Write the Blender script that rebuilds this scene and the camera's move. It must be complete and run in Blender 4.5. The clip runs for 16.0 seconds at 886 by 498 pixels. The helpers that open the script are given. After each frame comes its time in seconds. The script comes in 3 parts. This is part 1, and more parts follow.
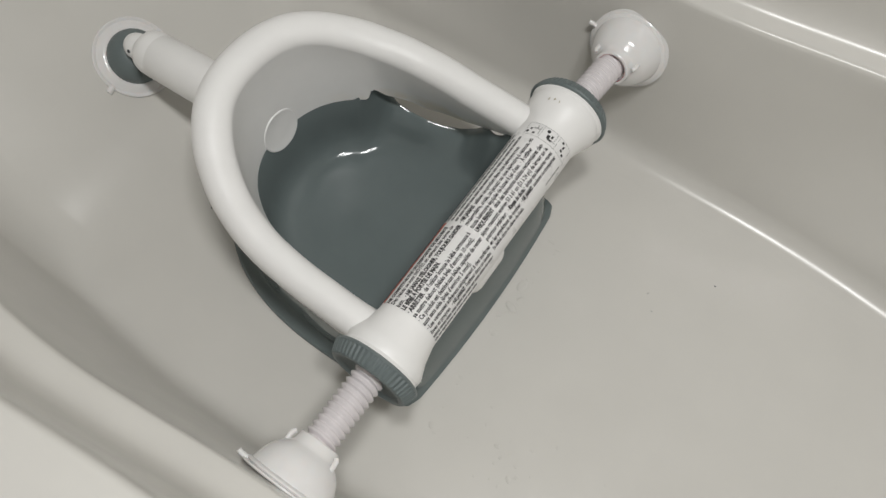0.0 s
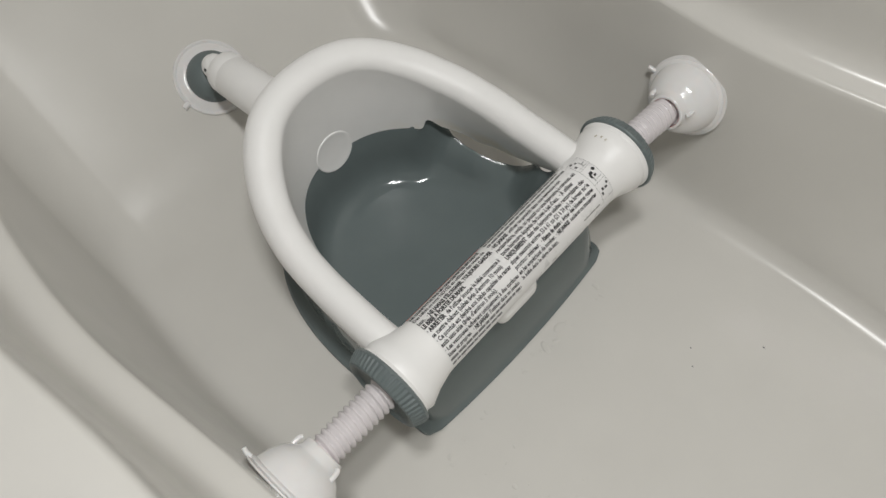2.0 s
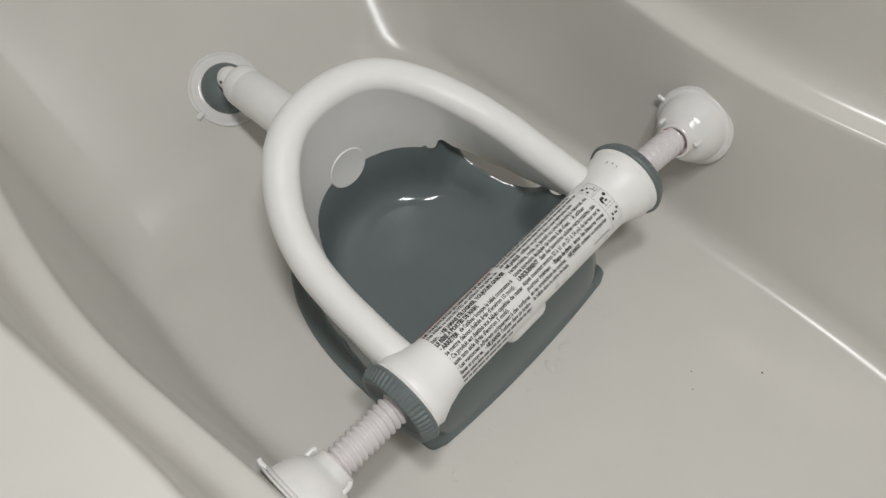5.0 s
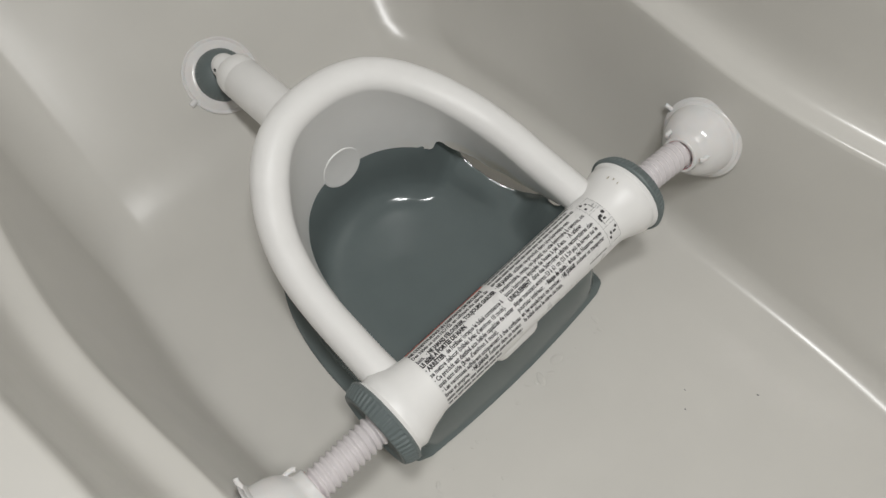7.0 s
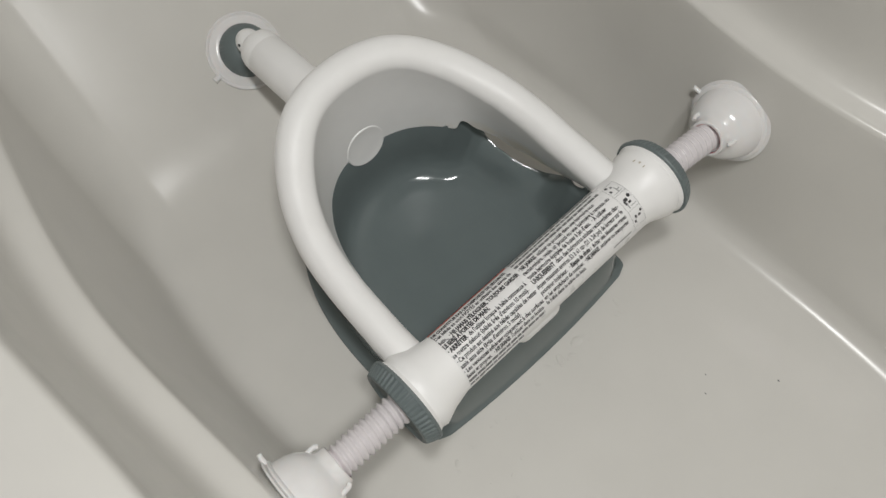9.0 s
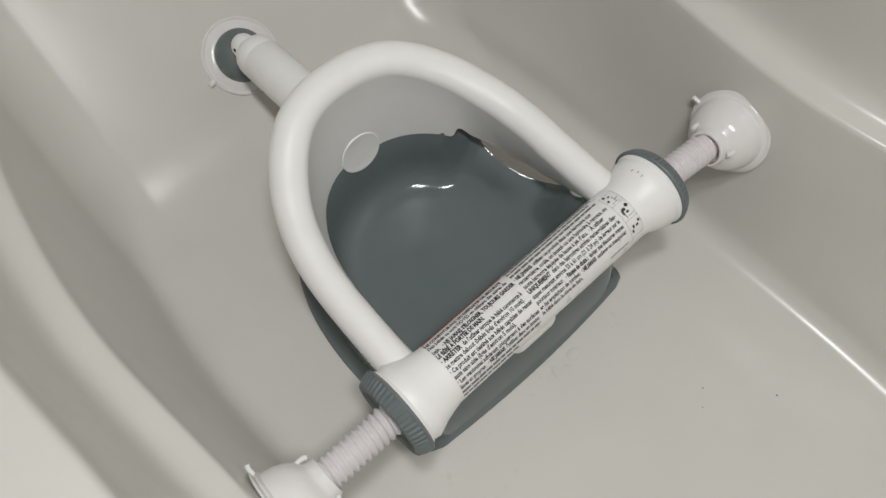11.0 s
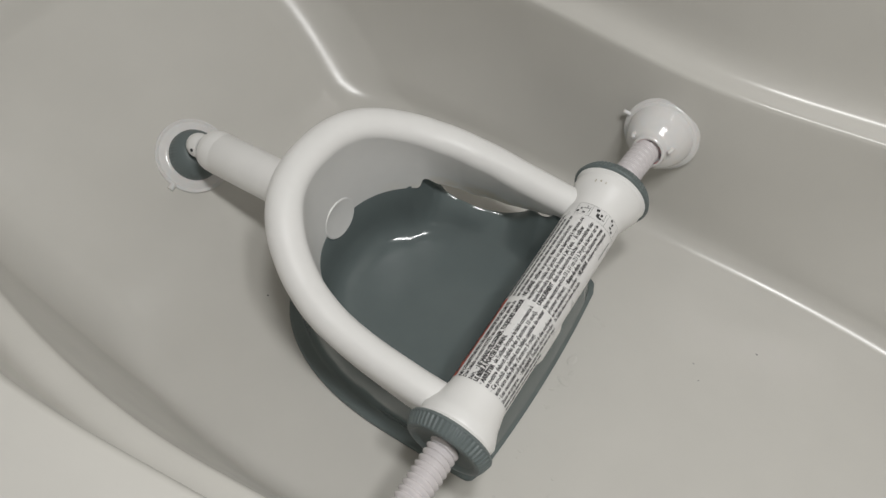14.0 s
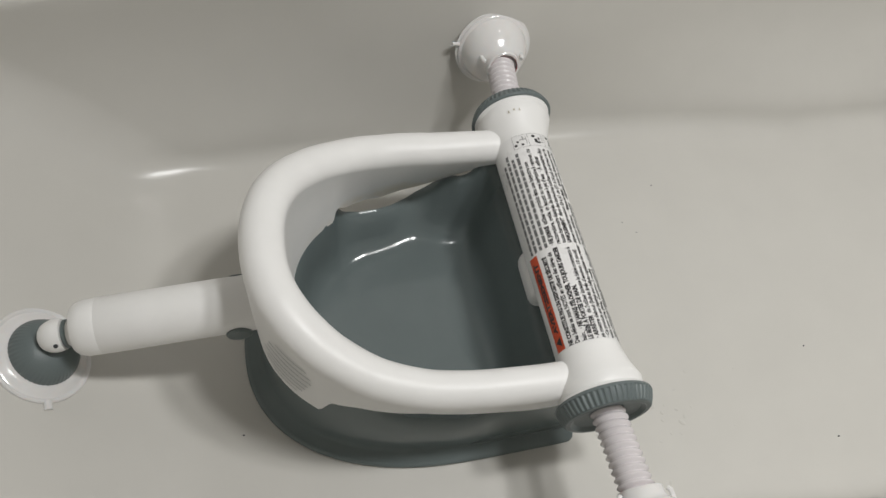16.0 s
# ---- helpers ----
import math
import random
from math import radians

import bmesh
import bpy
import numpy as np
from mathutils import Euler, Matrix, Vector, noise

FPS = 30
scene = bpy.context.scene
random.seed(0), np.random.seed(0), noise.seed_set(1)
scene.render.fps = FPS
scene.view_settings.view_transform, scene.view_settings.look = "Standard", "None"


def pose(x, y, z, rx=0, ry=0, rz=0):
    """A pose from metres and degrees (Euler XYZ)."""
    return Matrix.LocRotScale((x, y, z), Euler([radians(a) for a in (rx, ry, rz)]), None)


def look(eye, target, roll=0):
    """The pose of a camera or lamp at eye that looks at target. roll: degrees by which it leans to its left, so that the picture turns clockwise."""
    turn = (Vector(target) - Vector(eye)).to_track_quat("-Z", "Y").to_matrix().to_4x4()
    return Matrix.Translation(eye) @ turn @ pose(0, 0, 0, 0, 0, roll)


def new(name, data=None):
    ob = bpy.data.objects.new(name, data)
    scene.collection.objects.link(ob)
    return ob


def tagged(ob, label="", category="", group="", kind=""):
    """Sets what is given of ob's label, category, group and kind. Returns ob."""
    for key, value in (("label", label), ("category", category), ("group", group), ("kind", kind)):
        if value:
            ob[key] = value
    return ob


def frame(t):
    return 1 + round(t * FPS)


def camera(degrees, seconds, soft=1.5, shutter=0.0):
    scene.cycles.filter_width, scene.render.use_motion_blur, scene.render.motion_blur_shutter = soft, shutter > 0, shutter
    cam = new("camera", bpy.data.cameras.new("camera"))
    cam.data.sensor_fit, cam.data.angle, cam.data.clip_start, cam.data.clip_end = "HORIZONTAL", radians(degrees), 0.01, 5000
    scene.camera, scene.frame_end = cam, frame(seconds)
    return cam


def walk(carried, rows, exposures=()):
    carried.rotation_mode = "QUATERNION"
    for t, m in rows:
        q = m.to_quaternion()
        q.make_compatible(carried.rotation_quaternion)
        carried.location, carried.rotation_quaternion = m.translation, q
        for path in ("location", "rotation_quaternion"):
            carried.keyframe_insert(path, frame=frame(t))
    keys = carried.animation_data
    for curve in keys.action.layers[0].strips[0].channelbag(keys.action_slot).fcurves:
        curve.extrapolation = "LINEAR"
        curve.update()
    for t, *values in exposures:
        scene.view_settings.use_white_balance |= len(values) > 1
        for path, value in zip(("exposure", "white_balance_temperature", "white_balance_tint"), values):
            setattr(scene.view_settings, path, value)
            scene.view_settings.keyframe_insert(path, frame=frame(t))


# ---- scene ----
cam = camera(58.00, 16.0)
PATH = [
    (0, (0.1463, -0.2650, 0.7490), (-0.1129, 0.0835, -0.1518), -2.13),
    (0.5, (0.2142, -0.2505, 0.7501), (-0.1003, 0.0978, -0.1329), -5.55),
    (1, (0.2332, -0.2508, 0.7429), (-0.1222, 0.0986, -0.1240), -7.17),
    (1.5, (0.2234, -0.2556, 0.7362), (-0.1608, 0.0887, -0.1204), -7.97),
    (2, (0.2048, -0.2566, 0.7293), (-0.1882, 0.0776, -0.1274), -8.33),
    (2.5, (0.2072, -0.2629, 0.7223), (-0.1868, 0.0595, -0.1384), -9.06),
    (3, (0.1994, -0.2683, 0.7270), (-0.2022, 0.0642, -0.1264), -8.71),
    (3.5, (0.1871, -0.2691, 0.7433), (-0.2215, 0.0859, -0.0976), -7.58),
    (4, (0.1934, -0.2761, 0.7468), (-0.2109, 0.0848, -0.0937), -6.66),
    (6.5, (0.1668, -0.2445, 0.7483), (-0.1972, 0.0809, -0.1244), -3.31),
    (7, (0.1615, -0.2251, 0.7532), (-0.1996, 0.0888, -0.1249), -3.87),
    (7.5, (0.1619, -0.2214, 0.7512), (-0.1936, 0.0846, -0.1320), -4.17),
    (8, (0.1650, -0.2239, 0.7539), (-0.1922, 0.0751, -0.1310), -4.87),
    (8.5, (0.1573, -0.2350, 0.7460), (-0.2022, 0.0637, -0.1381), -4.67),
    (8.7, (0.1531, -0.2274, 0.7559), (-0.2006, 0.0529, -0.1364), -5.38),
    (11, (0.1520, -0.2237, 0.7454), (-0.2084, 0.0678, -0.1407), -4.06),
    (11.5, (0.1639, -0.2156, 0.7337), (-0.2094, 0.0822, -0.1449), -3.67),
    (12, (0.1560, -0.1947, 0.7245), (-0.2280, 0.0884, -0.1543), -5.19),
    (12.5, (0.1582, -0.1898, 0.7240), (-0.2359, 0.0963, -0.1494), -5.72),
    (13, (0.1707, -0.2195, 0.7274), (-0.2287, 0.0970, -0.1330), -5.33),
    (13.5, (0.1802, -0.3012, 0.7572), (-0.2099, 0.0819, -0.0801), -3.98),
    (14, (0.1123, -0.3286, 0.7751), (-0.1940, 0.1159, -0.0667), -2.10),
    (14.5, (-0.0457, -0.3282, 0.7470), (-0.1693, 0.1894, -0.0997), 4.42),
    (15, (-0.1560, -0.3292, 0.7258), (-0.1211, 0.1858, -0.1307), 7.89),
    (15.5, (-0.1731, -0.3204, 0.7142), (-0.0468, 0.1661, -0.1503), 11.67),
    (16, (-0.2550, -0.3281, 0.7237), (-0.0498, 0.1652, -0.1216), 12.37),
]
walk(cam, [(t, look(eye, target, roll)) for t, eye, target, roll in PATH],
     [(0, -0.09), (0.5, -0.13), (3, -0.07), (6.5, -0.10), (12, -0.08), (13, -0.12), (13.5, -0.18), (14, -0.17), (14.5, -0.05), (15, 0.0), (16, 0.0)])

# ---- light ----
world = bpy.data.worlds.new("bathroom_air")
scene.world = world
world.use_nodes = True
world.node_tree.nodes["Background"].inputs[0].default_value = (1.0, 0.97, 0.93, 1)
world.node_tree.nodes["Background"].inputs[1].default_value = 0.02


def lamp(name, place, size, power, colour=(1.0, 1.0, 0.99)):
    data = bpy.data.lights.new(name, "AREA")
    data.shape, data.size, data.energy, data.color = "DISK", size, power, colour
    ob = new(name, data)
    ob.location = place
    return ob


# Unseen bulbs, placed by glints and shadows; height tuned for brightness falloff.
LAMPS = ((0.20, -0.22, 1.52), (0.44, -0.22, 1.52))
for spot in LAMPS:
    lamp("unseen_bulb", spot, 0.150, 6.6)


# ---- materials ----
def material(name, colour, rough, spread=0.04, scale=30.0, bump=0.0, bump_scale=200.0, metal=0.0, coat=0.0, rough_spread=0.05, spec=0.5, subsurface=0.0):
    """A node material with two scales of colour change, uneven gloss and fine relief."""
    mat = bpy.data.materials.new(name)
    mat.use_nodes = True
    n, l = mat.node_tree.nodes, mat.node_tree.links
    b = n["Principled BSDF"]
    b.inputs["Metallic"].default_value = metal
    b.inputs["Coat Weight"].default_value = coat
    b.inputs["Specular IOR Level"].default_value = spec
    if subsurface:
        b.inputs["Subsurface Weight"].default_value = subsurface
        b.inputs["Subsurface Radius"].default_value = (0.004, 0.003, 0.0025)
    at = n.new("ShaderNodeTexCoord")
    big, small = n.new("ShaderNodeTexNoise"), n.new("ShaderNodeTexNoise")
    big.inputs["Scale"].default_value, small.inputs["Scale"].default_value = scale * 0.15, scale
    big.inputs["Detail"].default_value, small.inputs["Detail"].default_value = 3, 5
    for tex in (big, small):
        l.new(at.outputs["Object"], tex.inputs["Vector"])
    mean = n.new("ShaderNodeMath")
    mean.operation = "ADD"
    l.new(big.outputs["Fac"], mean.inputs[0]), l.new(small.outputs["Fac"], mean.inputs[1])
    ramp = n.new("ShaderNodeMapRange")
    ramp.inputs["From Min"].default_value, ramp.inputs["From Max"].default_value = 0.6, 1.4
    ramp.inputs["To Min"].default_value, ramp.inputs["To Max"].default_value = 1 - spread, 1 + spread
    l.new(mean.outputs[0], ramp.inputs["Value"])
    tint = n.new("ShaderNodeMix")
    tint.data_type, tint.blend_type = "RGBA", "MULTIPLY"
    tint.inputs[0].default_value = 1
    tint.inputs[6].default_value = (*colour, 1)
    l.new(ramp.outputs["Result"], tint.inputs[7])
    l.new(tint.outputs[2], b.inputs["Base Color"])
    gloss = n.new("ShaderNodeMapRange")
    gloss.inputs["From Min"].default_value, gloss.inputs["From Max"].default_value = 0.3, 0.7
    gloss.inputs["To Min"].default_value, gloss.inputs["To Max"].default_value = rough - rough_spread, rough + rough_spread
    l.new(small.outputs["Fac"], gloss.inputs["Value"])
    l.new(gloss.outputs["Result"], b.inputs["Roughness"])
    if bump:
        fine = n.new("ShaderNodeTexNoise")
        fine.inputs["Scale"].default_value, fine.inputs["Detail"].default_value = bump_scale, 4
        l.new(at.outputs["Object"], fine.inputs["Vector"])
        relief = n.new("ShaderNodeBump")
        relief.inputs["Strength"].default_value, relief.inputs["Distance"].default_value = bump, 0.001
        l.new(fine.outputs["Fac"], relief.inputs["Height"])
        l.new(relief.outputs["Normal"], b.inputs["Normal"])
    return mat


ENAMEL = material("tub_acrylic", (0.628, 0.611, 0.573), 0.225, 0.03, 14, 0.03, 25, rough_spread=0.03, spec=0.34)
WHITE = material("white_satin_plastic", (0.86, 0.85, 0.835), 0.42, 0.02, 60, 0.10, 900)
GLOSSY_WHITE = material("white_soft_vinyl", (0.78, 0.765, 0.755), 0.17, 0.03, 80, 0.03, 300, subsurface=0.15)
SCREW_WHITE = material("lilac_white_plastic", (0.72, 0.68, 0.69), 0.20, 0.03, 90, 0.03, 500)
GREY = material("blue_grey_plastic", (0.143, 0.171, 0.171), 0.12, 0.05, 30, 0.03, 120, rough_spread=0.02, spec=0.36)
RING_GREY = material("blue_grey_matt_plastic", (0.134, 0.161, 0.162), 0.45, 0.05, 80, 0.10, 700)
# Dark colour for a hole's painted shade and for the dirt specks.
DARK = material("hole_shade_and_dirt", (0.05, 0.055, 0.06), 0.6)
STICKER = material("white_label_film", (0.80, 0.79, 0.78), 0.30, 0.02, 90)
INK = material("black_print", (0.035, 0.033, 0.035), 0.40, 0.1, 400)
PALE_INK = material("worn_grey_print", (0.33, 0.33, 0.32), 0.45, 0.2, 500)
MID_INK = material("grey_small_print", (0.16, 0.16, 0.16), 0.45, 0.2, 500)
ORANGE = material("orange_red_print", (0.62, 0.085, 0.03), 0.35, 0.05, 300)
RED = material("red_seal", (0.42, 0.06, 0.07), 0.45, 0.05, 300)
# Unseen room surfaces; paleness chosen for the light they bounce into the tub.
PAINT = material("wall_paint", (0.84, 0.83, 0.80), 0.6, 0.03, 8, 0.1, 150)
TILE_FLOOR = material("beige_floor", (0.48, 0.46, 0.43), 0.4, 0.1, 6, 0.1, 60)
# Grey that stands in for the shading of the white skirt's embossing.
EMBOSS_SHADE = material("emboss_shade_grey", (0.60, 0.60, 0.59), 0.5, 0.1, 200)
WATER = material("wet_film", (0.628, 0.611, 0.573), 0.05, 0.03, 60, rough_spread=0.02)


def stained(mat, stain):
    """Adds a yellowish soap stain along the low inner edge of the rail."""
    n, l = mat.node_tree.nodes, mat.node_tree.links
    b = n["Principled BSDF"]
    plain = b.inputs["Base Color"].links[0].from_socket
    at, cut, dots = n.new("ShaderNodeTexCoord"), n.new("ShaderNodeSeparateXYZ"), n.new("ShaderNodeTexNoise")
    dots.inputs["Scale"].default_value, dots.inputs["Detail"].default_value = 45, 4
    l.new(at.outputs["Object"], cut.inputs[0]), l.new(at.outputs["Object"], dots.inputs["Vector"])
    last = None
    for socket, lo, hi in ((cut.outputs["Z"], 0.112, 0.090), (cut.outputs["Y"], 0.05, 0.09), (dots.outputs["Fac"], 0.35, 0.6)):
        near = n.new("ShaderNodeMapRange")
        near.inputs["From Min"].default_value, near.inputs["From Max"].default_value = lo, hi
        l.new(socket, near.inputs["Value"])
        if last is None:
            last = near.outputs[0]
            continue
        both = n.new("ShaderNodeMath")
        both.operation = "MULTIPLY"
        l.new(last, both.inputs[0]), l.new(near.outputs[0], both.inputs[1])
        last = both.outputs[0]
    mix = n.new("ShaderNodeMix")
    mix.data_type = "RGBA"
    mix.inputs[7].default_value = (*stain, 1)
    l.new(last, mix.inputs[0]), l.new(plain, mix.inputs[6]), l.new(mix.outputs[2], b.inputs["Base Color"])
    return mat


RAIL_WHITE = stained(material("white_rail_plastic", (0.86, 0.85, 0.835), 0.42, 0.02, 60, 0.10, 900), (0.80, 0.73, 0.62))


# ---- builders ----
def finish(bm, name, mat, parent=None, label="", angle=38.0):
    """Links a bmesh as one mesh object, smooth but for its sharp edges."""
    bmesh.ops.recalc_face_normals(bm, faces=bm.faces)
    for f in bm.faces:
        f.smooth = True
    for e in bm.edges:
        e.smooth = len(e.link_faces) != 2 or e.calc_face_angle(0.0) < radians(angle)
    data = bpy.data.meshes.new(name)
    bm.to_mesh(data)
    bm.free()
    data.materials.append(mat)
    ob = new(name, data)
    ob.parent = parent
    if label:
        ob["label"] = label
    return ob


def part(name, bm, mat, parent, label="", angle=38.0):
    return finish(bm, name, mat, parent, label, angle)


def skin(bm, rings, closed=True, cap_first=False, cap_last=False):
    """Faces between rings of points; closed: each ring joins its own end."""
    rows = [[bm.verts.new(p) for p in ring] for ring in rings]
    count = len(rows[0])
    for a, b in zip(rows, rows[1:]):
        for i in range(count if closed else count - 1):
            j = (i + 1) % count
            bm.faces.new((a[i], a[j], b[j], b[i]))
    if cap_first:
        bm.faces.new(rows[0])
    if cap_last:
        bm.faces.new(rows[-1])
    return rows


def axes(way):
    way = Vector(way).normalized()
    side = way.cross(Vector((0, 0, 1)) if abs(way.z) < 0.9 else Vector((1, 0, 0))).normalized()
    return way, side, side.cross(way).normalized()


def turned(profile, start, way, seg=48, caps=(False, False)):
    """A turned body: profile rows of (distance along way, radius)."""
    bm = bmesh.new()
    way, a, b = axes(way)
    rings = []
    for d, r in profile:
        mid = Vector(start) + way * d
        rings.append([mid + (a * math.cos(2 * math.pi * i / seg) + b * math.sin(2 * math.pi * i / seg)) * r for i in range(seg)])
    skin(bm, rings, True, *caps)
    return bm


def rod(points, radius, seg=12):
    """A round rod along points."""
    bm = bmesh.new()
    rings = []
    for i, p in enumerate(points):
        way = Vector(points[min(i + 1, len(points) - 1)]) - Vector(points[max(i - 1, 0)])
        _, a, b = axes(way)
        rings.append([Vector(p) + (a * math.cos(2 * math.pi * k / seg) + b * math.sin(2 * math.pi * k / seg)) * radius for k in range(seg)])
    skin(bm, rings, True, True, True)
    return bm


def block(bm, lo, hi, bevel=0.0, m=None):
    made = bmesh.ops.create_cube(bm, size=1.0, matrix=Matrix.Translation([(a + b) / 2 for a, b in zip(lo, hi)]) @ Matrix.Diagonal([b - a for a, b in zip(lo, hi)] + [1]))["verts"]
    if bevel:
        edges = list({e for v in made for e in v.link_edges})
        made = bmesh.ops.bevel(bm, geom=edges, offset=bevel, segments=3, affect="EDGES", profile=0.5)["verts"]
    if m is not None:
        bmesh.ops.transform(bm, matrix=m, verts=list({v for v in made}))
    return bm


def thing(name, label, category, kind="", group=""):
    return tagged(new(name), label, category, group, kind)


def lerp(x, table):
    """Straight lines between rows (x, value)."""
    if x <= table[0][0]:
        return table[0][1]
    for (x0, v0), (x1, v1) in zip(table, table[1:]):
        if x <= x1:
            return v0 + (v1 - v0) * (x - x0) / (x1 - x0)
    return table[-1][1]


# ---- bathtub ----
REAR_R, REAR_X = 0.16, -0.325      # the backrest's curve and where it begins
FRONT_R, FRONT_X = 0.12, 0.72


def pinch(x):
    return math.exp(-(((x - 0.08) / 0.13) ** 2))


def waist(x):
    return math.exp(-(((x - 0.03) / 0.17) ** 2))


# side profile: height, share of the way from foot to ledge (near wall, far wall), extra offset
SIDE = (
    (0.0, 0.0, 0.0, -0.040), (0.0005, 0.0, 0.0, -0.031), (0.0018, 0.0, 0.0, -0.0225), (0.0045, 0.0, 0.0, -0.0152), (0.0085, 0.0, 0.0, -0.0096), (0.014, 0.0, 0.0, -0.0052),
    (0.021, 0.0, 0.0, -0.0022), (0.030, 0.03, 0.01, -0.0006), (0.042, 0.10, 0.07, 0.0), (0.06, 0.21, 0.17, 0.0), (0.08, 0.335, 0.29, 0.0), (0.10, 0.46, 0.41, 0.0), (0.12, 0.58, 0.53, 0.0), (0.14, 0.70, 0.65, 0.0), (0.16, 0.82, 0.78, 0.0), (0.178, 0.92, 0.89, 0.0),
    (0.190, 0.98, 0.965, 0.0), (0.1985, 1.0, 1.0, 0.0003), (0.2010, 1.0, 1.0, 0.0012), (0.2027, 1.0, 1.0, 0.0031), (0.2038, 1.0, 1.0, 0.0066), (0.2053, 1.0, 1.0, 0.0122), (0.2074, 1.0, 1.0, 0.0172), (0.2102, 1.0, 1.0, 0.0213),
    (0.2145, 1.0, 1.0, 0.0249), (0.2210, 1.0, 1.0, 0.0279), (0.2310, 1.0, 1.0, 0.0302), (0.247, 1.0, 1.0, 0.0320), (0.28, 1.0, 1.0, 0.0337), (0.32, 1.0, 1.0, 0.0348), (0.350, 1.0, 1.0, 0.0356), (0.3585, 1.0, 1.0, 0.0364), (0.3630, 1.0, 1.0, 0.0382), (0.365, 1.0, 1.0, 0.0412),
)
DECK = (1.0, 1.0, 0.0412)


def rear_at(z):
    if z < REAR_R * 0.245:
        return REAR_X - REAR_R * math.sin(math.acos(1 - z / REAR_R))
    return REAR_X - REAR_R * 0.656 - (z - REAR_R * 0.245) / 0.87


def front_at(z):
    return FRONT_X + FRONT_R * math.sin(math.acos(1 - min(z, 0.1) / FRONT_R)) + max(0, z - 0.1) * 0.2


def outline(rear, front, rr=0.075, rf=0.10, kr=0.22, kf=0.4):
    """Half of the tub's plan at the far side: rows of (x, share of the half width) from the front's middle to the rear's."""
    rows = [(front, (1 - kf) * k / 8) for k in range(8)]
    for k in range(17):
        a = math.pi / 2 * k / 16
        rows.append((front - rf * (1 - math.cos(a)), 1 - kf * (1 - math.sin(a))))
    x0, x1 = front - rf, rear + rr
    rows += [(x0 + (x1 - x0) * k / 90, 1.0) for k in range(1, 90)]
    for k in range(25):
        a = math.pi / 2 * k / 24
        rows.append((rear + rr * (1 - math.sin(a)), 1 - kr * (1 - math.cos(a))))
    rows += [(rear, (1 - kr) * (1 - k / 14)) for k in range(1, 15)]
    return rows


def tub_ring(z, near, far, extra, grow=0.0):
    more = grow + max(extra, 0)
    half = outline(rear_at(z) - more, front_at(z) + more)
    ring = []
    for side, rows in ((1, half[:-1]), (-1, half[:0:-1])):
        for x, k in rows:
            if side > 0:
                foot, ledge, share = 0.246 - 0.003 * pinch(x) - 0.30 * min(max(0.0, x - 0.08), 0.3) ** 2, 0.292 - 0.024 * waist(x), far
                share += ((1 - (1 - far) ** 2.4) - far) * (1 - waist(x)) if far < 1 else 0.0
            else:
                foot, ledge, share = 0.246 - 0.021 * pinch(x), 0.2815 - 0.020 * waist(x), near
            narrow = 0.10 * math.tanh((1.6 if side > 0 else 4.4) * max(0.0, -0.15 - x) ** 2)
            ring.append((x, side * k * (foot + (ledge - foot) * share + extra + grow - narrow), z))
    return ring


def build_tub():
    tub = thing("bathtub", "glossy off-white acrylic bathtub with sloped backrest and moulded side ledges", "bathtub", "structure")
    bm = bmesh.new()
    first = tub_ring(*SIDE[0])
    mid = Vector((0.0, 0.011, 0.0))
    rings = [[tuple(mid + (Vector(p) - mid) * k) for p in first] for k in (0.02, 0.35, 0.7)]
    rings += [tub_ring(*row) for row in SIDE]
    rings += [tub_ring(0.3655, *DECK, 0.02), tub_ring(0.3655, *DECK, 0.080), tub_ring(0.362, *DECK, 0.088), tub_ring(0.352, *DECK, 0.091)]
    skin(bm, rings, True, True)
    part("basin", bm, ENAMEL, tub)
    bm = bmesh.new()
    low = [(x, y, -0.12) for x, y, _ in tub_ring(0.327, *DECK, 0.077)]
    skin(bm, [tub_ring(0.354, *DECK, 0.0885), tub_ring(0.332, *DECK, 0.0885), tub_ring(0.327, *DECK, 0.077), low])
    part("apron", bm, ENAMEL, tub)
    return tub


build_tub()


# ---- the unseen room, added to close the place and bounce light ----
def slab(name, lo, hi, mat, label, category):
    bm = block(bmesh.new(), lo, hi)
    return tagged(finish(bm, name, mat), label, category, "", "structure")


slab("floor", (-1.2, -2.1, -0.16), (1.7, 0.62, -0.12), TILE_FLOOR, "unseen beige floor added under the tub", "floor")
slab("ceiling", (-1.2, -2.1, 2.3), (1.7, 0.62, 2.36), PAINT, "unseen plain white ceiling added to close the room and bounce light", "ceiling")
slab("wall_north", (-1.2, 0.5, -0.12), (1.7, 0.58, 2.3), PAINT, "unseen plain pale wall added to close the room and bounce light", "wall")
slab("wall_south", (-1.2, -2.1, -0.12), (1.7, -2.02, 2.3), PAINT, "unseen plain pale wall added to close the room and bounce light", "wall")
slab("wall_west", (-1.2, -2.02, -0.12), (-1.1, 0.5, 2.3), PAINT, "unseen plain pale wall added to close the room and bounce light", "wall")
slab("wall_east", (1.6, -2.02, -0.12), (1.7, 0.5, 2.3), PAINT, "unseen plain pale wall added to close the room and bounce light", "wall")
